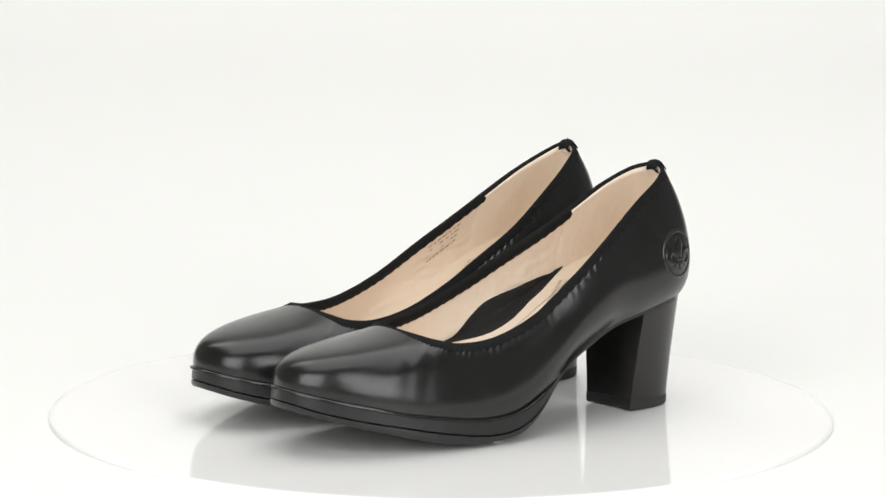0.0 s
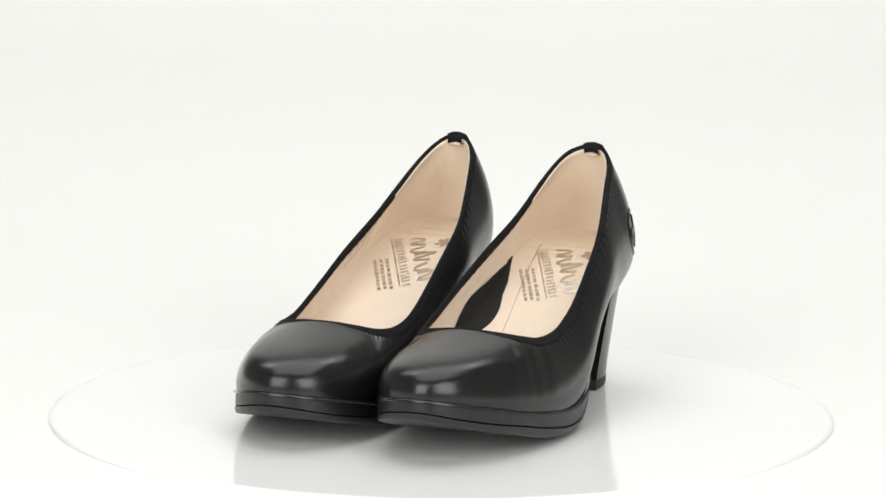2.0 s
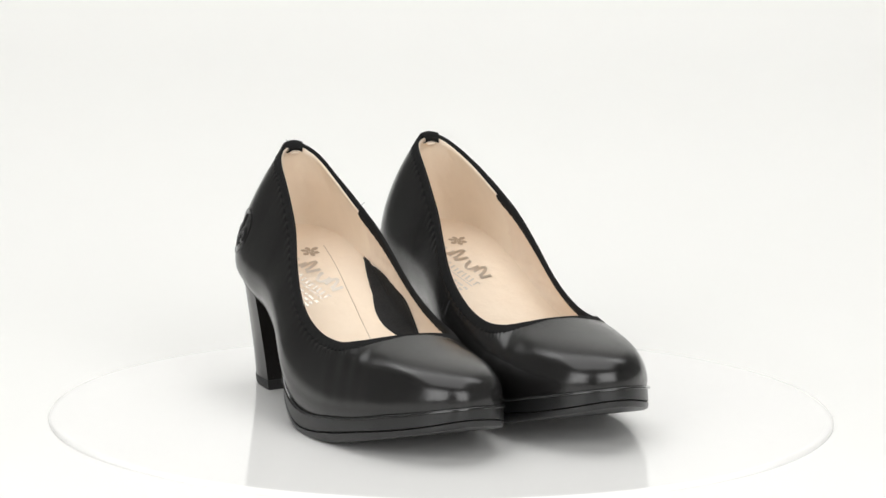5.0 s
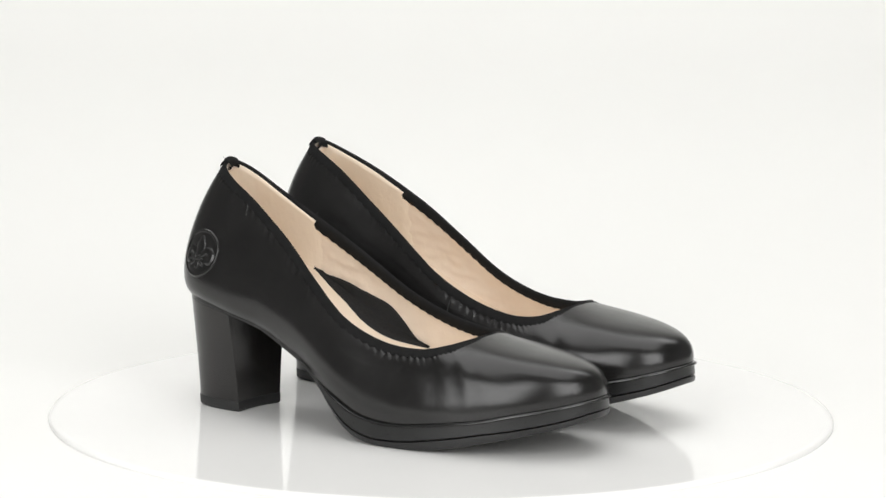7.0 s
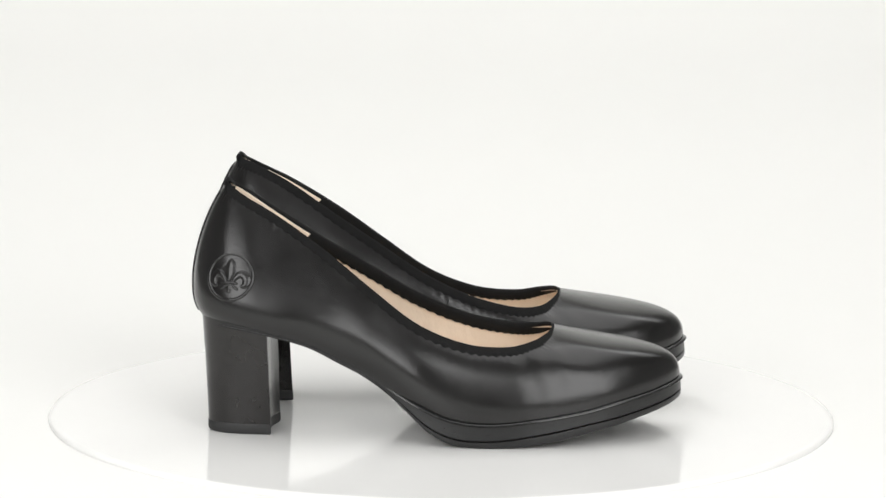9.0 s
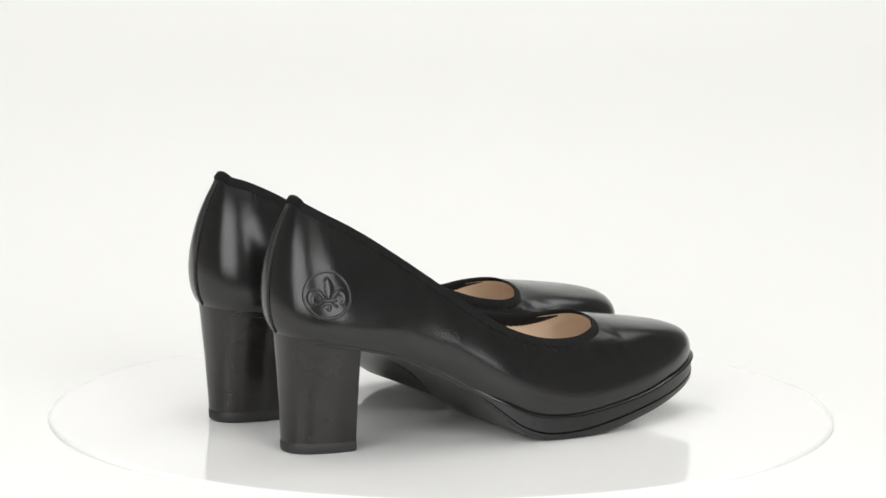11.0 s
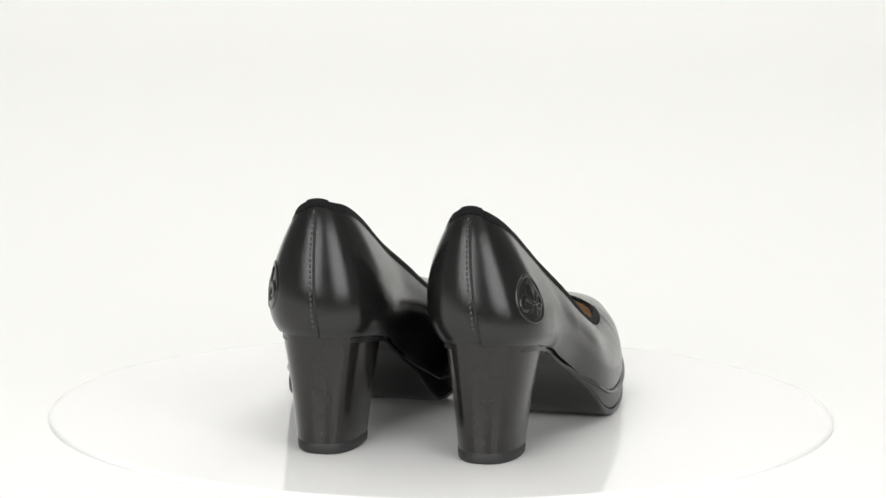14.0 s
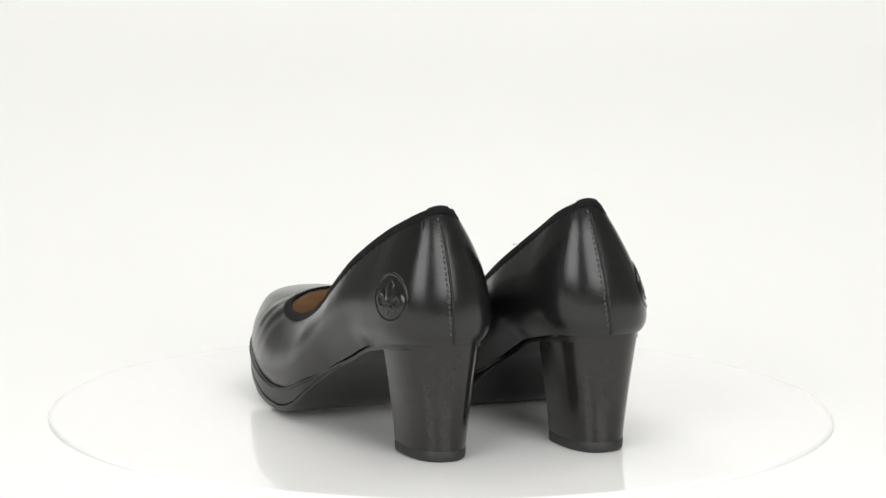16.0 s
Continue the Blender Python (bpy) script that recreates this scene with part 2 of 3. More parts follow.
class Last:
    """The form of one shoe: columns that rise from the sole's edge to the top line."""

    def __init__(self, side):
        self.side = side                      # +1: the outer side is +y; -1: mirrored
        both = lambda k: ring_of(k, k)
        self.sx, self.sy = both(SOLE_X), ring_of(SOLE_OUT, SOLE_IN)
        # the inner quarter of one shoe stands up higher
        raise_in = (0, 0.7, 3.4, 6.0, 5.0, 3.4, 2.0, 0.8, 0, 0, 0, 0, 0) if side > 0 else (0, 0, 0, -0.5, -1.2, -1.6, -1.8, -1.8, -1.2, -0.4, 0, 0, 0)
        self.tx, self.ty = both(TOP_X), ring_of(TOP_OUT, TOP_IN)
        self.tz = ring_of(TOP_Z_OUT, [z + a for z, a in zip(TOP_Z_IN, raise_in)])
        self.b1, self.c1 = ring_of(BULGE_LOW, BULGE_LOW_IN), both(RISE_LOW)
        self.b2, self.c2 = ring_of(BULGE_HIGH, BULGE_HIGH_IN), ring_of(DROP_HIGH, DROP_HIGH_IN)
        self.cache = {}

    def edge(self, u):
        """The sole's edge and its outward direction in plan."""
        at = lambda w: Vector((ring_curve(self.sx, w), ring_curve(self.sy, w), 0))
        d = at(u + 0.05) - at(u - 0.05)
        n = Vector((d.y, -d.x, 0)).normalized() * -1
        p = at(u)
        p.z = spline(FEATHER_Z, p.x)
        return p, n

    def column(self, u):
        key = round(u, 5)
        if key in self.cache:
            return self.cache[key]
        p0, n = self.edge(u)
        r = lambda k: ring_curve(k, u)
        p3 = Vector((r(self.tx), r(self.ty), r(self.tz)))
        p1 = p0 + n * r(self.b1) + Vector((0, 0, r(self.c1)))
        p2 = p3 + n * r(self.b2) - Vector((0, 0, r(self.c2)))
        pts = []
        for i in range(41):
            t = i / 40
            pts.append(p0 * (1 - t)**3 + p1 * (3 * t * (1 - t)**2) + p2 * (3 * t * t * (1 - t)) + p3 * t**3)
        run = [0.0]
        for a, b in zip(pts, pts[1:]):
            run.append(run[-1] + (b - a).length)
        self.cache[key] = (pts, run, n)
        return self.cache[key]

    def at(self, u, run_from_top=None, share=None, inset=0.0):
        """A point on the column: so many millimetres below the top line, or by a share of its length, moved inwards by inset."""
        pts, run, n = self.column(u)
        s = run[-1] - run_from_top if share is None else run[-1] * share
        s = min(max(s, 0.0), run[-1])
        i = min(max(k for k in range(len(run)) if run[k] <= s), len(run) - 2)
        f = (s - run[i]) / max(run[i + 1] - run[i], 1e-6)
        p = pts[i].lerp(pts[i + 1], f)
        if inset:
            up = (pts[i + 1] - pts[i]).normalized()
            out = up.cross(n.cross(Vector((0, 0, 1)))).normalized()
            p = p - out * inset
        return p

    def place(self, p):
        """Millimetres of the last to metres of the shoe."""
        low = spline(FEATHER_Z, p.x) + 3
        high, back = min(max((p.z - low) / 62, 0), 1), min(max((5 - p.x) / 65, 0), 1)
        w = high * (1.5 - 0.5 * high) * back * back * (3 - 2 * back)
        return Vector((p.x * MM, (self.side * p.y + (LEAN_TOP + 2.5 * math.exp(-((p.x + 56) / 34)**2)) * w) * MM, p.z * MM))


def us(count):
    return [2 * N_KEY * i / count for i in range(count)]


FOLDS = ((58, 33, 40, 22, 3.2, 0.18), (68, 30, 52, 20, 3.0, 0.14), (48, 36, 28, 20, 3.4, 0.14), (62, -34, -42, 18, 3.0, 0.2), (50, -38, -30, 18, 3.0, 0.12), (40, 6, 86, 24, 5.0, 0.12))


def fold_depth(p):
    """How far the leather sinks at a place in the walking creases of the vamp."""
    d = 0.0
    for x, y, turn, length, width, deep in FOLDS:
        c, q = math.cos(radians(turn)), math.sin(radians(turn))
        a, b = (p.x - x) * c + (p.y - y) * q, -(p.x - x) * q + (p.y - y) * c
        b += 0.012 * a * a
        d += 1.2 * deep * math.exp(-(a / length * 1.6)**2) * (math.exp(-(b / width)**2) - 0.55 * math.exp(-((b - 1.9 * width) / width)**2))
    if p.z < spline(FEATHER_Z, p.x) + 6:
        d *= 0.3
    return d


def build_upper(last, root):
    shares = [i / 44 for i in range(45)]
    count = 8 * TEETH
    rows = []
    for k in range(37):
        row = []
        for i, u in enumerate(us(count)):
            length = last.column(u)[1][-1]
            # the rows crowd towards the binding, where the elastic gathers the leather
            down = max(length - 12, 0) * (1 - k / 22) + 12 if k < 22 else 12 - 12 * (k - 22) / 14
            pull = math.exp(-((down - binding_width(u)) / 3.2)**2) * (0.085 + 0.035 * math.sin(0.21 * i) + 0.03 * math.sin(0.047 * i)) * min(1, binding_width(u) / 5)
            p = last.at(u, run_from_top=down)
            sink = fold_depth(p) + pull * math.cos(2 * math.pi * i / 8)
            row.append(last.place(last.at(u, run_from_top=down, inset=sink if abs(sink) > 1e-4 else 1e-4)))
        rows.append(row)
    bm, _ = grid_mesh(rows, wrap=True)
    upper = part("upper", bm, LEATHER, root, "smooth black leather upper")
    # lining, one leather thickness further in
    rows = []
    for s in shares:
        row = []
        for u in us(384):
            p = last.at(u, share=0.02 + 0.965 * s)
            # the soft lining puckers along the arch
            slack = math.exp(-((p.x + 42) / 34)**2) * math.sin(math.pi * min(s / 0.9, 1))
            pucker = noise.noise((p.x * 0.075 + p.z * 0.05, p.z * 0.22, last.side * 3 + (p.y > 0))) + 0.5 * noise.noise((p.x * 0.2, p.z * 0.3, 7.0))
            row.append(last.place(last.at(u, share=0.02 + 0.965 * s, inset=(1.7 if s < 0.8 else 1.5) + (0.3 + 1.25 * pucker) * slack)))
        rows.append(row)
    bm, _ = grid_mesh(rows, wrap=True)
    part("lining", bm, LINING, root, "cream leather lining")
    return upper


def binding_width(u):
    w = abs((u % (2 * N_KEY)) - N_KEY) / N_KEY          # 0 at the throat, 1 at the heel
    return 1.1 + 3.5 * min(max((w - 0.06) / 0.16, 0), 1) * min(1, 0.25 + max(0, (0.985 - w) / 0.09))


def inner_width(u):
    """How far the binding reaches down inside; the heel lining covers it at the back."""
    u = u % (2 * N_KEY)
    k = min(u, 2 * N_KEY - u)
    full = 7.4 if u > N_KEY else 6.0
    return 1.0 + (full - 1.0) * min(max((k - 2.6) / 0.8, 0), 1) * min(max((N_KEY - 0.2 - k) / 1.2, 0), 1)


def build_binding(last, root):
    count, rows, teeth = 8 * TEETH, [], TEETH
    for k, (down, inset) in enumerate(((1.0, -0.1), (0.9, -0.45), (0.5, -0.55), (0.12, -0.6), (0.0, -0.3), (0.0, 0.6), (0.0, 1.4), (0.12, 2.1), (0.5, 2.5), (0.92, 2.4), (1.0, 1.5))):
        row = []
        for i, u in enumerate(us(count)):
            tooth = abs(((i * teeth / count) % 1) - 0.5) * 2
            width = (binding_width(u) if k < 7 else inner_width(u)) + (tooth - 0.5) * 1.0 * (1 if k < 2 or k > 8 else 0)
            heel = min(u, 2 * N_KEY - u)
            thick = 0.3 + 0.7 * min(max((abs(u - N_KEY) / N_KEY - 0.05) / 0.25, 0), 1) - 0.35 * min(max((3.4 - heel) / 0.8, 0), 1)
            p = last.at(u, run_from_top=max(width * down, 0.02), inset=inset * thick)
            if down <= 0.12:
                p.z += (0.5 if down else 0.9) * thick
            row.append(last.place(p))
        rows.append(row)
    bm, _ = grid_mesh(rows, wrap=True)
    part("binding", bm, ELASTIC, root, "black elastic binding along the top line")


def insole_span(last, k):
    """The footbed's two edges at station k, where its height meets the inside of the upper."""
    ends = []
    for u in (k, 2 * N_KEY - k):
        pts, run, n = last.column(u % (2 * N_KEY))
        best = pts[0]
        for p in pts:
            if p.z <= spline(INSOLE_Z, p.x) + (2.0 if u < N_KEY else 4.8):
                best = p
            else:
                break
        ends.append(best - n * 1.5)
    return ends


def insole_point(last, k, f):
    a, b = insole_span(last, k)
    p = a.lerp(b, f)
    p.z = spline(INSOLE_Z, p.x) + (2.0 * (1 - 2 * f)**3 if f < 0.5 else 4.8 * (2 * f - 1)**2)
    return p


PAD_TOP_Z = ((-76, 69.5), (-70, 69.0), (-64.5, 68.2), (-52.5, 65.3), (-43.4, 62), (-34.4, 59.2), (-25.4, 55), (-17.9, 47.8), (-11.8, 41), (-5.7, 36.5), (0, 34))
PAD_WIDE = ((-74, 0.01), (-66, 0.05), (-58, 0.09), (-46, 0.125), (-35, 0.17), (-22, 0.16), (-10, 0.07), (-2, 0.01))


def build_insole(last, root):
    ks = [0.02 + (N_KEY - 0.04) * i / 70 for i in range(71)]
    bm, _ = grid_mesh([[last.place(insole_point(last, k, f / 24)) for f in range(25)] for k in ks])
    insole = part("insole", bm, FOOTBED, root, "cream leather footbed")
    rim = [insole_point(last, 3.5 - 3.3 * i / 24, 0.015) for i in range(25)] + [insole_point(last, 0.2 + 3.3 * i / 24, 0.985) for i in range(25)]
    bm = bmesh.new()
    tube(bm, [last.place(p + Vector((0, 0, 0.25))) for p in rim], 0.0005, 6)
    part("rim", bm, FOOTBED, insole, "rolled edge of the footbed")
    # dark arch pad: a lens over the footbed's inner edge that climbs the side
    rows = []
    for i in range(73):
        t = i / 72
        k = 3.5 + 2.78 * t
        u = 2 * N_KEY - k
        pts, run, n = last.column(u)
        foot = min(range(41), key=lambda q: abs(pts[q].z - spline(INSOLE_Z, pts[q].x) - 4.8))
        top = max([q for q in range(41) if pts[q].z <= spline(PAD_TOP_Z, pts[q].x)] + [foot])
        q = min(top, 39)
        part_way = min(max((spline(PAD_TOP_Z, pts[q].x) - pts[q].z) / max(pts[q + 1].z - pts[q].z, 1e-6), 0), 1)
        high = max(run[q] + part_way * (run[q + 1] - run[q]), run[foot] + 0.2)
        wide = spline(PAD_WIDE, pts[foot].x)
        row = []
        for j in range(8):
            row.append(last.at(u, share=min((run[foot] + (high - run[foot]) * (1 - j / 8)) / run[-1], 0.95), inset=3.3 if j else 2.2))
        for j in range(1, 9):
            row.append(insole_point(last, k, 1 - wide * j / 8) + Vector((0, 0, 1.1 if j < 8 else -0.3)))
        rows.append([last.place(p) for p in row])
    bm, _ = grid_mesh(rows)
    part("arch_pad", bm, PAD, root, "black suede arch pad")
    # smooth leather piece round the heel, over the binding's inner edge
    rows = []
    for q in range(17):
        row = []
        for i in range(65):
            u = (i / 64 - 0.5) * 7.4
            pts, run, n = last.column(u % (2 * N_KEY))
            foot = min(range(41), key=lambda c: abs(pts[c].z - spline(INSOLE_Z, pts[c].x)))
            top = run[-1] - 0.6
            share = min(q / 15, 1)
            edge = i in (0, 64) or q == 16
            row.append(last.place(last.at(u % (2 * N_KEY), share=(run[foot] * (1 - share) + top * share) / run[-1], inset=1.3 if edge else 2.5)))
        rows.append(row)
    bm, _ = grid_mesh(rows)
    part("heel_lining", bm, HEEL_LINING, root, "smooth cream leather heel lining")
    return insole


def build_layer(last, root, name, top, bottom, offsets, mat, label=""):
    """A layer of the sole between two height curves; offsets: (share from the top, outward millimetres)."""
    rows = []
    spots = us(192)
    for share, out in offsets:
        row = []
        for u in spots:
            p, n = last.edge(u)
            x = p.x
            a, b = spline(top, x), spline(bottom, x)
            fore = min(max((x + 40) / 30, 0), 1)
            p = p + n * (out * fore + (1 - fore) * min(out - 1.8, -1.6))
            p.z = a + (b - a) * share
            row.append(p)
        rows.append(row)
    bm = bmesh.new()
    made = [[bm.verts.new(last.place(p)) for p in row] for row in rows]
    n = len(spots)
    for a, b in zip(made, made[1:]):
        for i in range(n):
            bm.faces.new((a[i], a[(i + 1) % n], b[(i + 1) % n], b[i]))
    for row in (made[0], made[-1]):
        for i in range(n // 2):
            quad = (row[i], row[i + 1], row[(n - i - 1) % n], row[(n - i) % n])
            face = []
            for v in quad:
                if v not in face:
                    face.append(v)
            if len(face) > 2:
                bm.faces.new(face)
    return sharpen(part(name, bm, mat, root, label), 40)


def heel_ring(back, front, half, mid, z, count=40):
    """One outline of the heel block: rounded at the back, flat and slightly hollow at the breast."""
    pts = []
    for i in range(count + 1):
        a = math.pi * (i / count) - math.pi / 2
        c, s = math.cos(a), math.sin(a)
        e = 2 / 2.5
        x = front - (front - back) * (abs(c)**e)
        y = mid + half * math.copysign(abs(s)**e, s)
        pts.append(Vector((x, y, z)))
    inner = [Vector((front - 2.2 * math.sin(math.pi * t), mid + half * (1 - 2 * t), z)) for t in (0.15, 0.35, 0.5, 0.65, 0.85)]
    for p in pts + inner:          # the breast stands slightly askew
        p.x -= 1.8 * (p.y - mid) / half * (p.x - back) / (front - back)
    return pts + inner


def heel_at(z, tilt):
    t = min(max(z / 60, 0), 1)
    back = -118.4 - 3.6 * t**1.3
    front = -84.0 - 2.0 * t
    half = 16.2 + 8.0 * t**1.25
    ring = heel_ring(back, front, half, -1 + 0.4 * t, z)
    if tilt:
        for p in ring:
            p.z = z * (spline(FEATHER_Z, p.x) + 1.2) / 60
    return ring


def build_heel(last, root):
    zs = [5.6, 5.9, 12, 20, 28, 36, 44, 52, 57, 60]
    rows = []
    for z in zs:
        ring = heel_at(z, False)
        for p in ring:
            top = spline(FEATHER_Z, p.x) + 1.5
            p.z = 5.6 + (z - 5.6) * (top - 5.6) / 54.4
        rows.append([last.place(p) for p in ring])
    bm, made = grid_mesh(rows, wrap=True)
    bm.faces.new(made[0]), bm.faces.new(made[-1])
    heel = sharpen(part("heel", bm, LACQUER, root, "black lacquered block heel"), 40)
    rows = []
    for z, grow in ((0.0, -0.9), (0.5, -0.1), (1.2, 0.25), (5.2, 0.25), (5.55, 0.0)):
        ring = heel_at(z, False)
        c = sum(ring, Vector()) / len(ring)
        rows.append([last.place(p + (p - c).normalized() * grow) for p in ring])
    bm, made = grid_mesh(rows, wrap=True)
    bm.faces.new(made[0]), bm.faces.new(made[-1])
    sharpen(part("heel_lift", bm, LIFT, root, "matt black rubber heel tip"), 40)


def tube(bm, pts, radius, sides=6):
    """A closed round cord along points."""
    rings = []
    for i, p in enumerate(pts):
        d = (pts[min(i + 1, len(pts) - 1)] - pts[max(i - 1, 0)]).normalized()
        s = d.orthogonal().normalized()
        q = d.cross(s)
        rings.append([bm.verts.new(p + (s * math.cos(a) + q * math.sin(a)) * radius) for a in (2 * math.pi * k / sides for k in range(sides))])
    for a, b in zip(rings, rings[1:]):
        for i in range(sides):
            bm.faces.new((a[i], a[(i + 1) % sides], b[(i + 1) % sides], b[i]))
    bm.faces.new(rings[0]), bm.faces.new(rings[-1])


def build_back_seam(last, root):
    bm = bmesh.new()
    pts = [last.place(last.at(0.0, share=s, inset=-0.15)) for s in np.linspace(0.01, 0.9, 40)]
    tube(bm, pts, 0.0007)
    seam = part("back_seam", bm, THREAD, root, "closed seam down the heel")
    bm = bmesh.new()
    for s in np.linspace(0.08, 0.9, 22):
        a = last.place(last.at(0.12 * last.side % (2 * N_KEY), share=s, inset=0.15))
        b = last.place(last.at(0.12 * last.side % (2 * N_KEY), share=s + 0.026, inset=0.15))
        tube(bm, [a, a.lerp(b, 0.5), b], 0.0006, 5)
    part("stitching", bm, STITCH, seam, "dark grey thread stitches, lightened in colour for their sheen")


def build_heel_tab(last, root):
    rows = []
    for down, inset in ((2.4, 3.0), (1.7, 4.0), (0.7, 4.6), (0.0, 4.0), (0.0, 2.6), (0.0, 0.9), (0.0, -0.6), (0.9, -1.3), (2.4, -1.3), (3.2, -0.5)):
        row = []
        for i in range(13):
            u = (i / 12 - 0.5) * 1.5
            p = last.at(u % (2 * N_KEY), run_from_top=max(down, 0.02), inset=inset)
            if down < 0.1:
                p.z += 0.6 + 1.2 * math.sin(math.pi * min(max((inset + 1.4) / 6.2, 0), 1))
            row.append(last.place(p))
        rows.append(row)
    bm, _ = grid_mesh(rows)
    part("heel_tab", bm, ELASTIC, root, "folded black tab at the heel's top")
    # turned-in end of the lining below the tab
    rows = []
    for down, inset in ((1.6, 3.0), (1.6, 4.6), (2.2, 5.3), (3.2, 5.2), (4.0, 4.4), (4.3, 2.9)):
        row = []
        for i in range(15):
            f = i / 14
            sag = 0.9 * math.sin(math.pi * f) + 0.35 * math.sin(9 * f)
            ends = math.sin(math.pi * min(max(f, 0.04), 0.96))**0.35
            row.append(last.place(last.at(((f - 0.5) * 1.05) % (2 * N_KEY), run_from_top=1.6 + (down - 1.6) * ends + sag, inset=2.9 + (inset - 2.9) * ends)))
        rows.append(row)
    bm, _ = grid_mesh(rows)
    part("lining_fold", bm, LINING, root, "turned-in end of the cream lining")


def build_badge(last, root, upper):
    tree = BVHTree.FromPolygons([v.co.copy() for v in upper.data.vertices], [p.vertices[:] for p in upper.data.polygons])
    guess = last.place(Vector((-107.2, 27, 84.7)))
    centre, normal, _, _ = tree.find_nearest(guess)
    if normal.y * last.side < 0:
        normal = -normal
    across = Vector((0, 0, 1)).cross(normal).normalized() * last.side * -1
    if across.x < 0:
        across = -across
    up = normal.cross(across)
    if up.z < 0:
        up = -up

    def on(a, b, lift):
        start = centre + across * a * MM + up * b * MM + normal * 0.012
        hit, n, _, _ = tree.ray_cast(start, -normal)
        return (hit if hit else start - normal * 0.012) + normal * lift * MM
    # raised rim
    rows = [[on(r * math.cos(t), r * math.sin(t), h) for t in np.linspace(0, 2 * math.pi, 65)[:-1]] for r, h in ((13.0, -0.1), (12.6, 0.3), (12.1, 0.58), (11.5, 0.3), (11.0, -0.05), (6, 0.05), (2, 0.05), (0.3, 0.05))]
    bm, made = grid_mesh(rows, wrap=True)
    badge = part("badge", bm, LEATHER, root, "round embossed leather badge")

    def petal(path, wide, name, blunt=0.7, high=0.8):
        """A raised leaf along a smooth spine; its width swells and closes."""
        n = len(path) - 1

        def spine(t):
            f = t * n
            c = min(int(f), n - 1)
            e = f - c
            a, b, d, g = (Vector(path[min(max(c + q, 0), n)]) for q in (-1, 0, 1, 2))
            return 0.5 * (2 * b + (d - a) * e + (2 * a - 5 * b + 4 * d - g) * e * e + (3 * b - a - 3 * d + g) * e**3)
        rows = []
        for i in range(21):
            t = i / 20
            p, d = spine(t), (spine(min(t + 0.03, 1)) - spine(max(t - 0.03, 0))).normalized()
            w = wide * math.sin(math.pi * min(max(t, 0.015), 0.985))**blunt
            rows.append([on(p.x - d.y * w * g, p.y + d.x * w * g, 0.0 + high * (1 - abs(g)**2.2)) for g in (-1, -0.85, -0.5, 0, 0.5, 0.85, 1)])
        bm, _ = grid_mesh(rows)
        part(name, bm, LEATHER, badge)
    petal([(0, -2.2), (0, 1.4), (0, 5.2), (0, 9.4)], 3.5, "leaf", 0.75, 0.8)
    for s in (-1, 1):
        petal([(s * 1.6, -3.2), (s * 4.0, 0.6), (s * 6.8, 1.6), (s * 8.9, -0.8), (s * 8.2, -4.0), (s * 6.0, -4.6)], 2.3, "leaf", 0.5, 0.75)
        petal([(s * 1.0, -3.8), (s * 3.2, -5.4), (s * 5.0, -6.6)], 0.95, "leaf", 0.5, 0.6)
    petal([(0, -4.6), (0, -6.4), (0, -8.6)], 1.6, "leaf", 0.7, 0.6)
    petal([(-4.6, -3.3), (0, -3.0), (4.6, -3.3)], 0.95, "leaf", 0.4, 0.75)


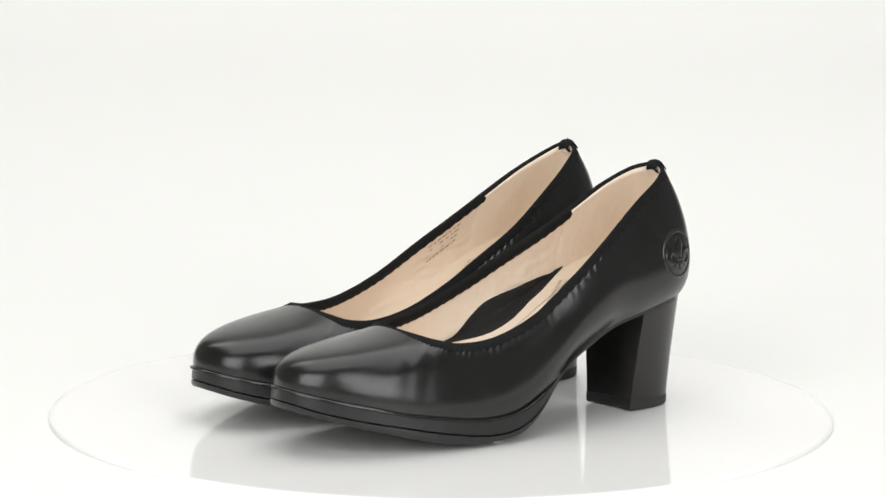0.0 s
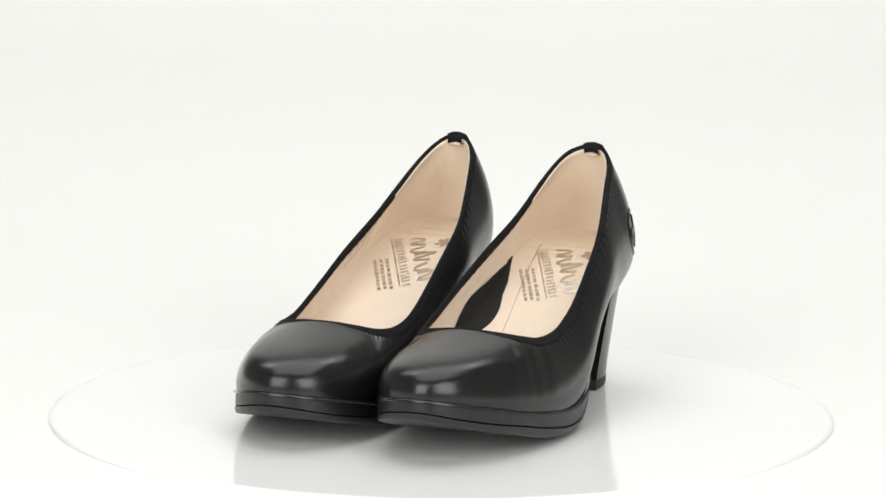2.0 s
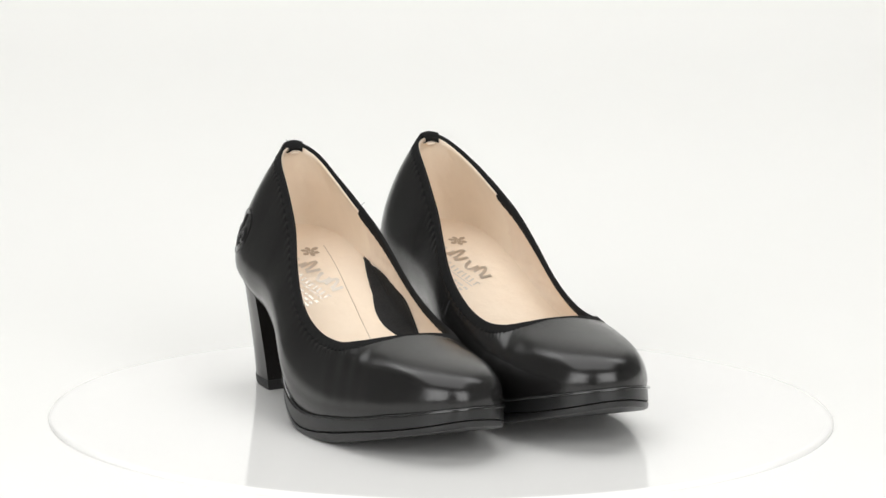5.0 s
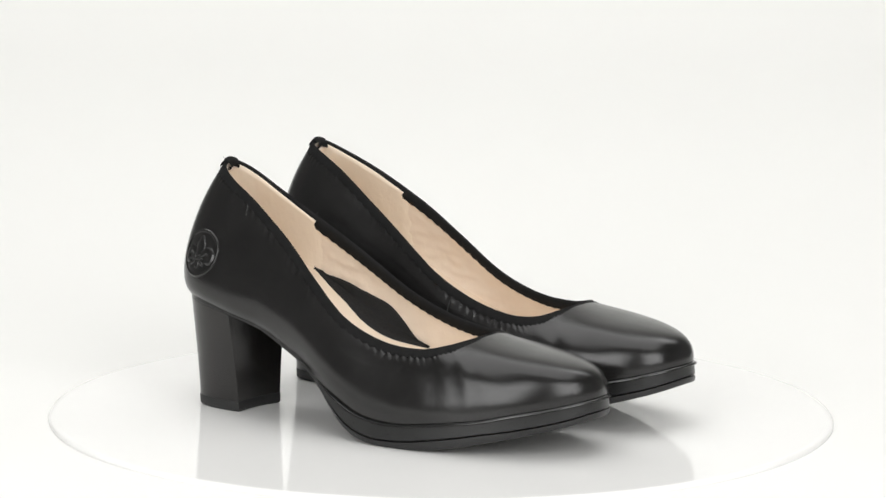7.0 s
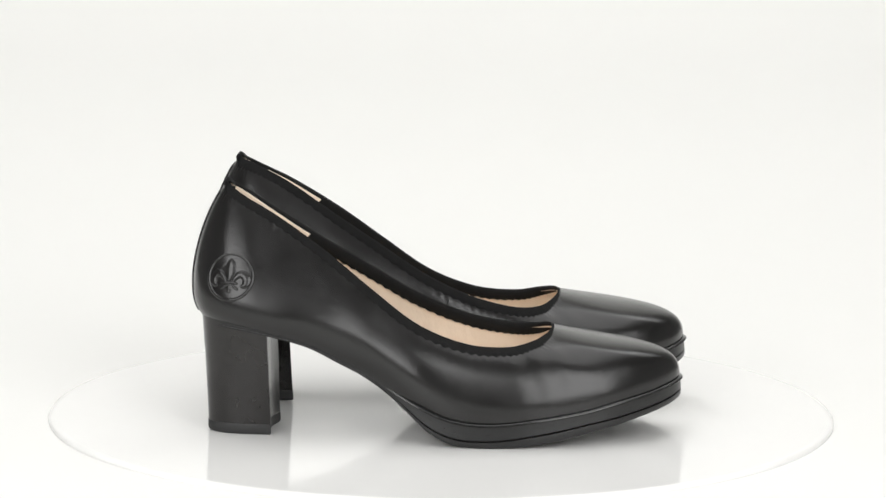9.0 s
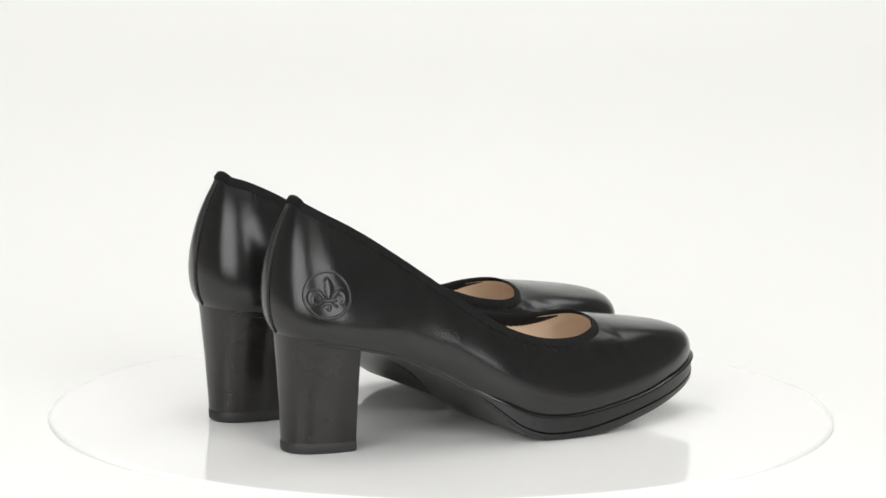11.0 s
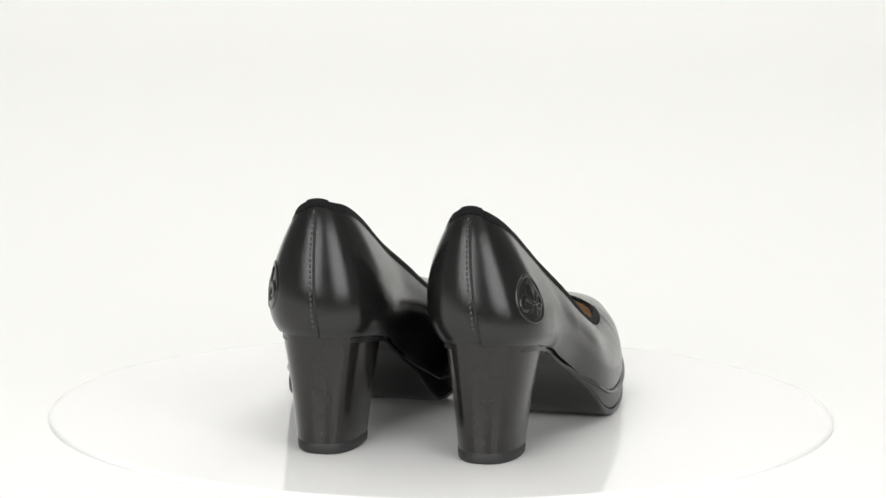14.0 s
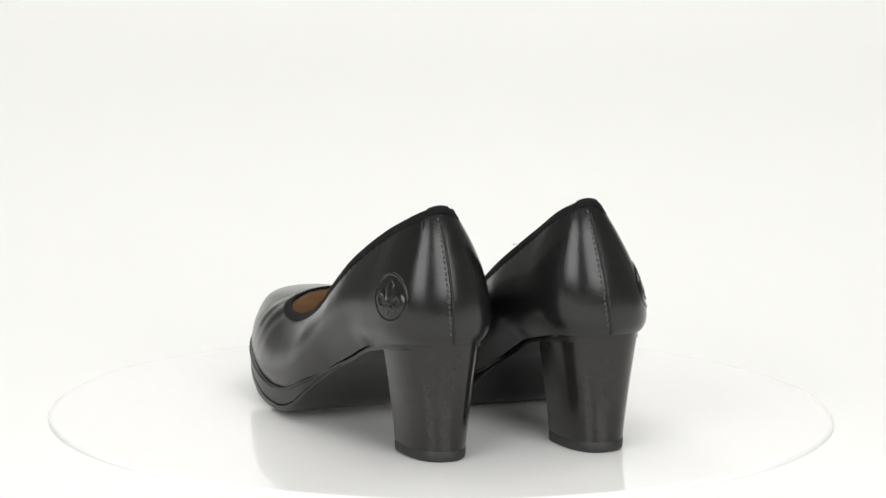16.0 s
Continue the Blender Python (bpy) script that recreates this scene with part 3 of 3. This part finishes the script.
def build_print(last, root, insole):
    tree = BVHTree.FromPolygons([v.co.copy() for v in insole.data.vertices], [p.vertices[:] for p in insole.data.polygons])
    lean = math.radians(29)

    def on(x, y, lift=0.22):
        q = last.place(Vector((x, last.side * y, 0)))
        hit, _, _, _ = tree.ray_cast(Vector((q.x, q.y, 0.2)), Vector((0, 0, -1)))
        return hit + Vector((0, 0, lift * MM)) if hit else None

    def stroke(bm, path, width):
        """A flat ribbon along (run, rise) points of the leaning line of print."""
        fine = []
        for a, b in zip(path, path[1:]):
            n = max(1, int(math.hypot(b[0] - a[0], b[1] - a[1]) / 1.5))
            fine += [(a[0] + (b[0] - a[0]) * k / n, a[1] + (b[1] - a[1]) * k / n) for k in range(n)]
        fine.append(path[-1])
        rows = []
        for k, (s, h) in enumerate(fine):
            a, b = fine[max(k - 1, 0)], fine[min(k + 1, len(fine) - 1)]
            q = math.hypot(b[0] - a[0], b[1] - a[1]) or 1
            row = []
            for g in (-0.5, 0.5):
                ss, hh = 0.9 * (s - (b[1] - a[1]) / q * width * g), 0.9 * (h + (b[0] - a[0]) / q * width * g)
                row.append(on(-89 + ss * math.cos(lean) - hh * math.sin(lean), -11 + ss * math.sin(lean) + hh * math.cos(lean)))
            if None in row:
                return
            rows.append(row)
        grid_mesh(rows, bm=bm)

    def arc(s, h, rs, rh, a, b):
        return [(s + rs * math.cos(math.radians(t)), h + rh * math.sin(math.radians(t))) for t in np.linspace(a, b, 12)]
    rng = random.Random(4)
    bm = bmesh.new()
    # a mark of broad strokes: arches, bowls and slanting bars
    s = 0.0
    for k in range(8):
        wide, tall = (2.7, 2.1, 2.9, 1.8, 2.5, 2.9, 2.2, 2.0)[k], (8.6, 9.4, 8.8, 13.0, 9.6, 8.4, 9.2, 7.6)[k]
        if k % 3 == 1:
            stroke(bm, [(s, 0.2), (s + wide * 1.4, tall)], 2.1)
        elif k % 3 == 0:
            stroke(bm, arc(s + wide, 1.0, wide, tall, 178, 2), 1.9)
        else:
            stroke(bm, arc(s + wide, tall, wide, tall, 182, 358), 1.9)
        s += 2 * wide + 1.2
    # a boxed row of upright bars below it
    stroke(bm, [(-1, -10.2), (44, -10.2)], 0.8), stroke(bm, [(-1, -10.2), (-1, -2.6)], 0.8)
    s = 1.6
    while s < 44:
        tall = rng.uniform(4.2, 5.2)
        stroke(bm, [(s, -8.6), (s, -8.6 + tall)], rng.uniform(0.9, 1.3))
        if rng.random() < 0.45:
            top = rng.choice((-8.2, -6.2, -4.3))
            stroke(bm, [(s, top), (s + 1.8, top)], 0.8)
        s += rng.uniform(2.5, 3.3)
    # lines of small print
    for h in (-15.0, -18.6, -22.2):
        s = 17.0
        while s < 42:
            w = rng.uniform(1.6, 3.6)
            stroke(bm, [(s, h), (s + w, h)], 1.9)
            s += w + rng.uniform(0.7, 1.2)
    part("insole_print", bm, FOIL, root, "worn silver foil print on the footbed")
    # brown five-lobed emblem above the mark
    bm = bmesh.new()
    for k, (turn, far) in enumerate(((0, 7.0), (62, 5.6), (118, 5.6), (180, 6.0), (242, 5.6), (298, 5.6))):
        c, d = math.cos(math.radians(turn)), math.sin(math.radians(turn))
        for wide, a, b in ((2.2, 1.0, 0.5 * far), (3.0, 0.5 * far, 0.85 * far), (1.8, 0.85 * far, far)):
            stroke(bm, [(11.5 + d * a, 20.5 + c * a), (11.5 + d * b, 20.5 + c * b)], wide)
    stroke(bm, [(10.7, 20.5), (12.3, 20.5)], 1.6)
    part("insole_stamp", bm, STAMP, root, "brown stamped emblem on the footbed")
    # fine seam along the pad's side
    bm = bmesh.new()
    pts = [on(-92 + 3.5 * i, -last.side * (19.5 - 0.085 * 3.5 * i), 0.1) for i in range(35)]
    tube(bm, [p for p in pts if p], 0.00018, 5)
    part("footbed_seam", bm, STAMP, root, "fine seam in the footbed")


def build_lining_stamp(last, root):
    """Small brown size marks on the lining's outer side."""
    bm = bmesh.new()
    rng = random.Random(9)
    for line in range(4):
        u = 4.05
        while u < 4.75:
            w = rng.uniform(0.04, 0.12)
            d = 9 + 3.6 * line
            grid_mesh([[last.place(last.at(u + w * a, run_from_top=d + 1.5 * b, inset=1.95)) for a in (0, 0.5, 1)] for b in (0, 1)], bm=bm)
            u += w + rng.uniform(0.02, 0.05)
    part("size_stamp", bm, STAMP, root, "small brown stamped marks on the lining")


def build_loose_threads(last, root):
    """Two thread ends that stand off the top line."""
    for u, curl in ((0.35, 1.0), (2 * N_KEY - 3.6, -1.0)):
        p = last.at(u, run_from_top=0.3, inset=-0.6)
        _, _, n = last.column(u)
        pts = []
        for t in np.linspace(0, 1, 7):
            q = p + n * (2.6 * t) + Vector((curl * 1.2 * t * t, 0, 0.6 + 2.4 * t - 1.6 * t * t))
            pts.append(last.place(q))
        bm = bmesh.new()
        tube(bm, pts, 0.00013, 5)
        part("loose_thread", bm, THREAD, root, "loose black thread end")


def build_side_seam(last, root):
    bm = bmesh.new()
    tube(bm, [last.place(last.at(2 * N_KEY - 6.45 + 0.004 * d, run_from_top=6.5 + d, inset=-0.15)) for d in np.linspace(0, 9, 8)], 0.00032)
    part("side_seam", bm, THREAD, root, "short upright seam below the binding")


def build_shoe(side, label):
    last = Last(side)
    root = new("court_shoe")
    tagged(root, label, "shoe", group="pair of court shoes")
    upper = build_upper(last, root)
    build_binding(last, root)
    insole = build_insole(last, root)
    lift = lambda keys, d: tuple((x, z + d) for x, z in keys)
    build_layer(last, root, "welt", lift(FEATHER_Z, 1.1), lift(FEATHER_Z, -0.9), ((0, -1.0), (0.05, 0.5), (0.16, 1.25), (0.36, 1.8), (0.6, 1.95), (0.82, 1.6), (1, 0.3)), WELT, "thin glossy black rubber welt")
    build_layer(last, root, "midsole", lift(FEATHER_Z, -0.4), lift(GROOVE_Z, 0.2), ((0, 0), (0.06, 0.55), (0.5, 0.75), (0.92, 0.85), (1, 0.2)), RUBBER, "black rubber platform midsole")
    build_layer(last, root, "outsole", lift(GROOVE_Z, 0.1), GROUND_Z, ((0, 0.3), (0.08, 1.0), (0.6, 0.95), (0.88, 0.4), (1, -0.8)), RUBBER, "thin black rubber outsole")
    build_heel(last, root)
    build_back_seam(last, root)
    build_heel_tab(last, root)
    build_badge(last, root, upper)
    build_print(last, root, insole)
    build_side_seam(last, root)
    if side < 0:
        build_lining_stamp(last, root)
        build_loose_threads(last, root)
    return root


SHOES = [build_shoe(1, "black leather court shoe with cream lining and block heel"),
         build_shoe(-1, "black leather court shoe with cream lining and block heel")]


def motions():
    """The disc and the pair of shoes turn together at an even pace."""
    times = [0.25 * i for i in range(int(CLIP / 0.25) + 1)]
    spin = lambda t: pose(0, 0, 0, 0, 0, TURN_START + TURN_RATE * t)
    walk(TURNTABLE, [(t, spin(t)) for t in times])
    stand = pose(PAIR_SHIFT, 0, 0, 0, 0, PAIR_YAW)
    heel = Vector((-0.118, 0, 0))
    tip = Matrix.Translation(heel) @ pose(0, 0, 0, 0, -1.0, 0) @ Matrix.Translation(-heel)
    stands = (stand @ pose(HALF_GAP, -0.0038, 0, 0, 0, -90) @ tip, stand @ pose(-HALF_GAP, 0.0008, 0, 0, 0, -90))
    for shoe, m in zip(SHOES, stands):
        walk(shoe, [(t, spin(t) @ m) for t in times])


motions()
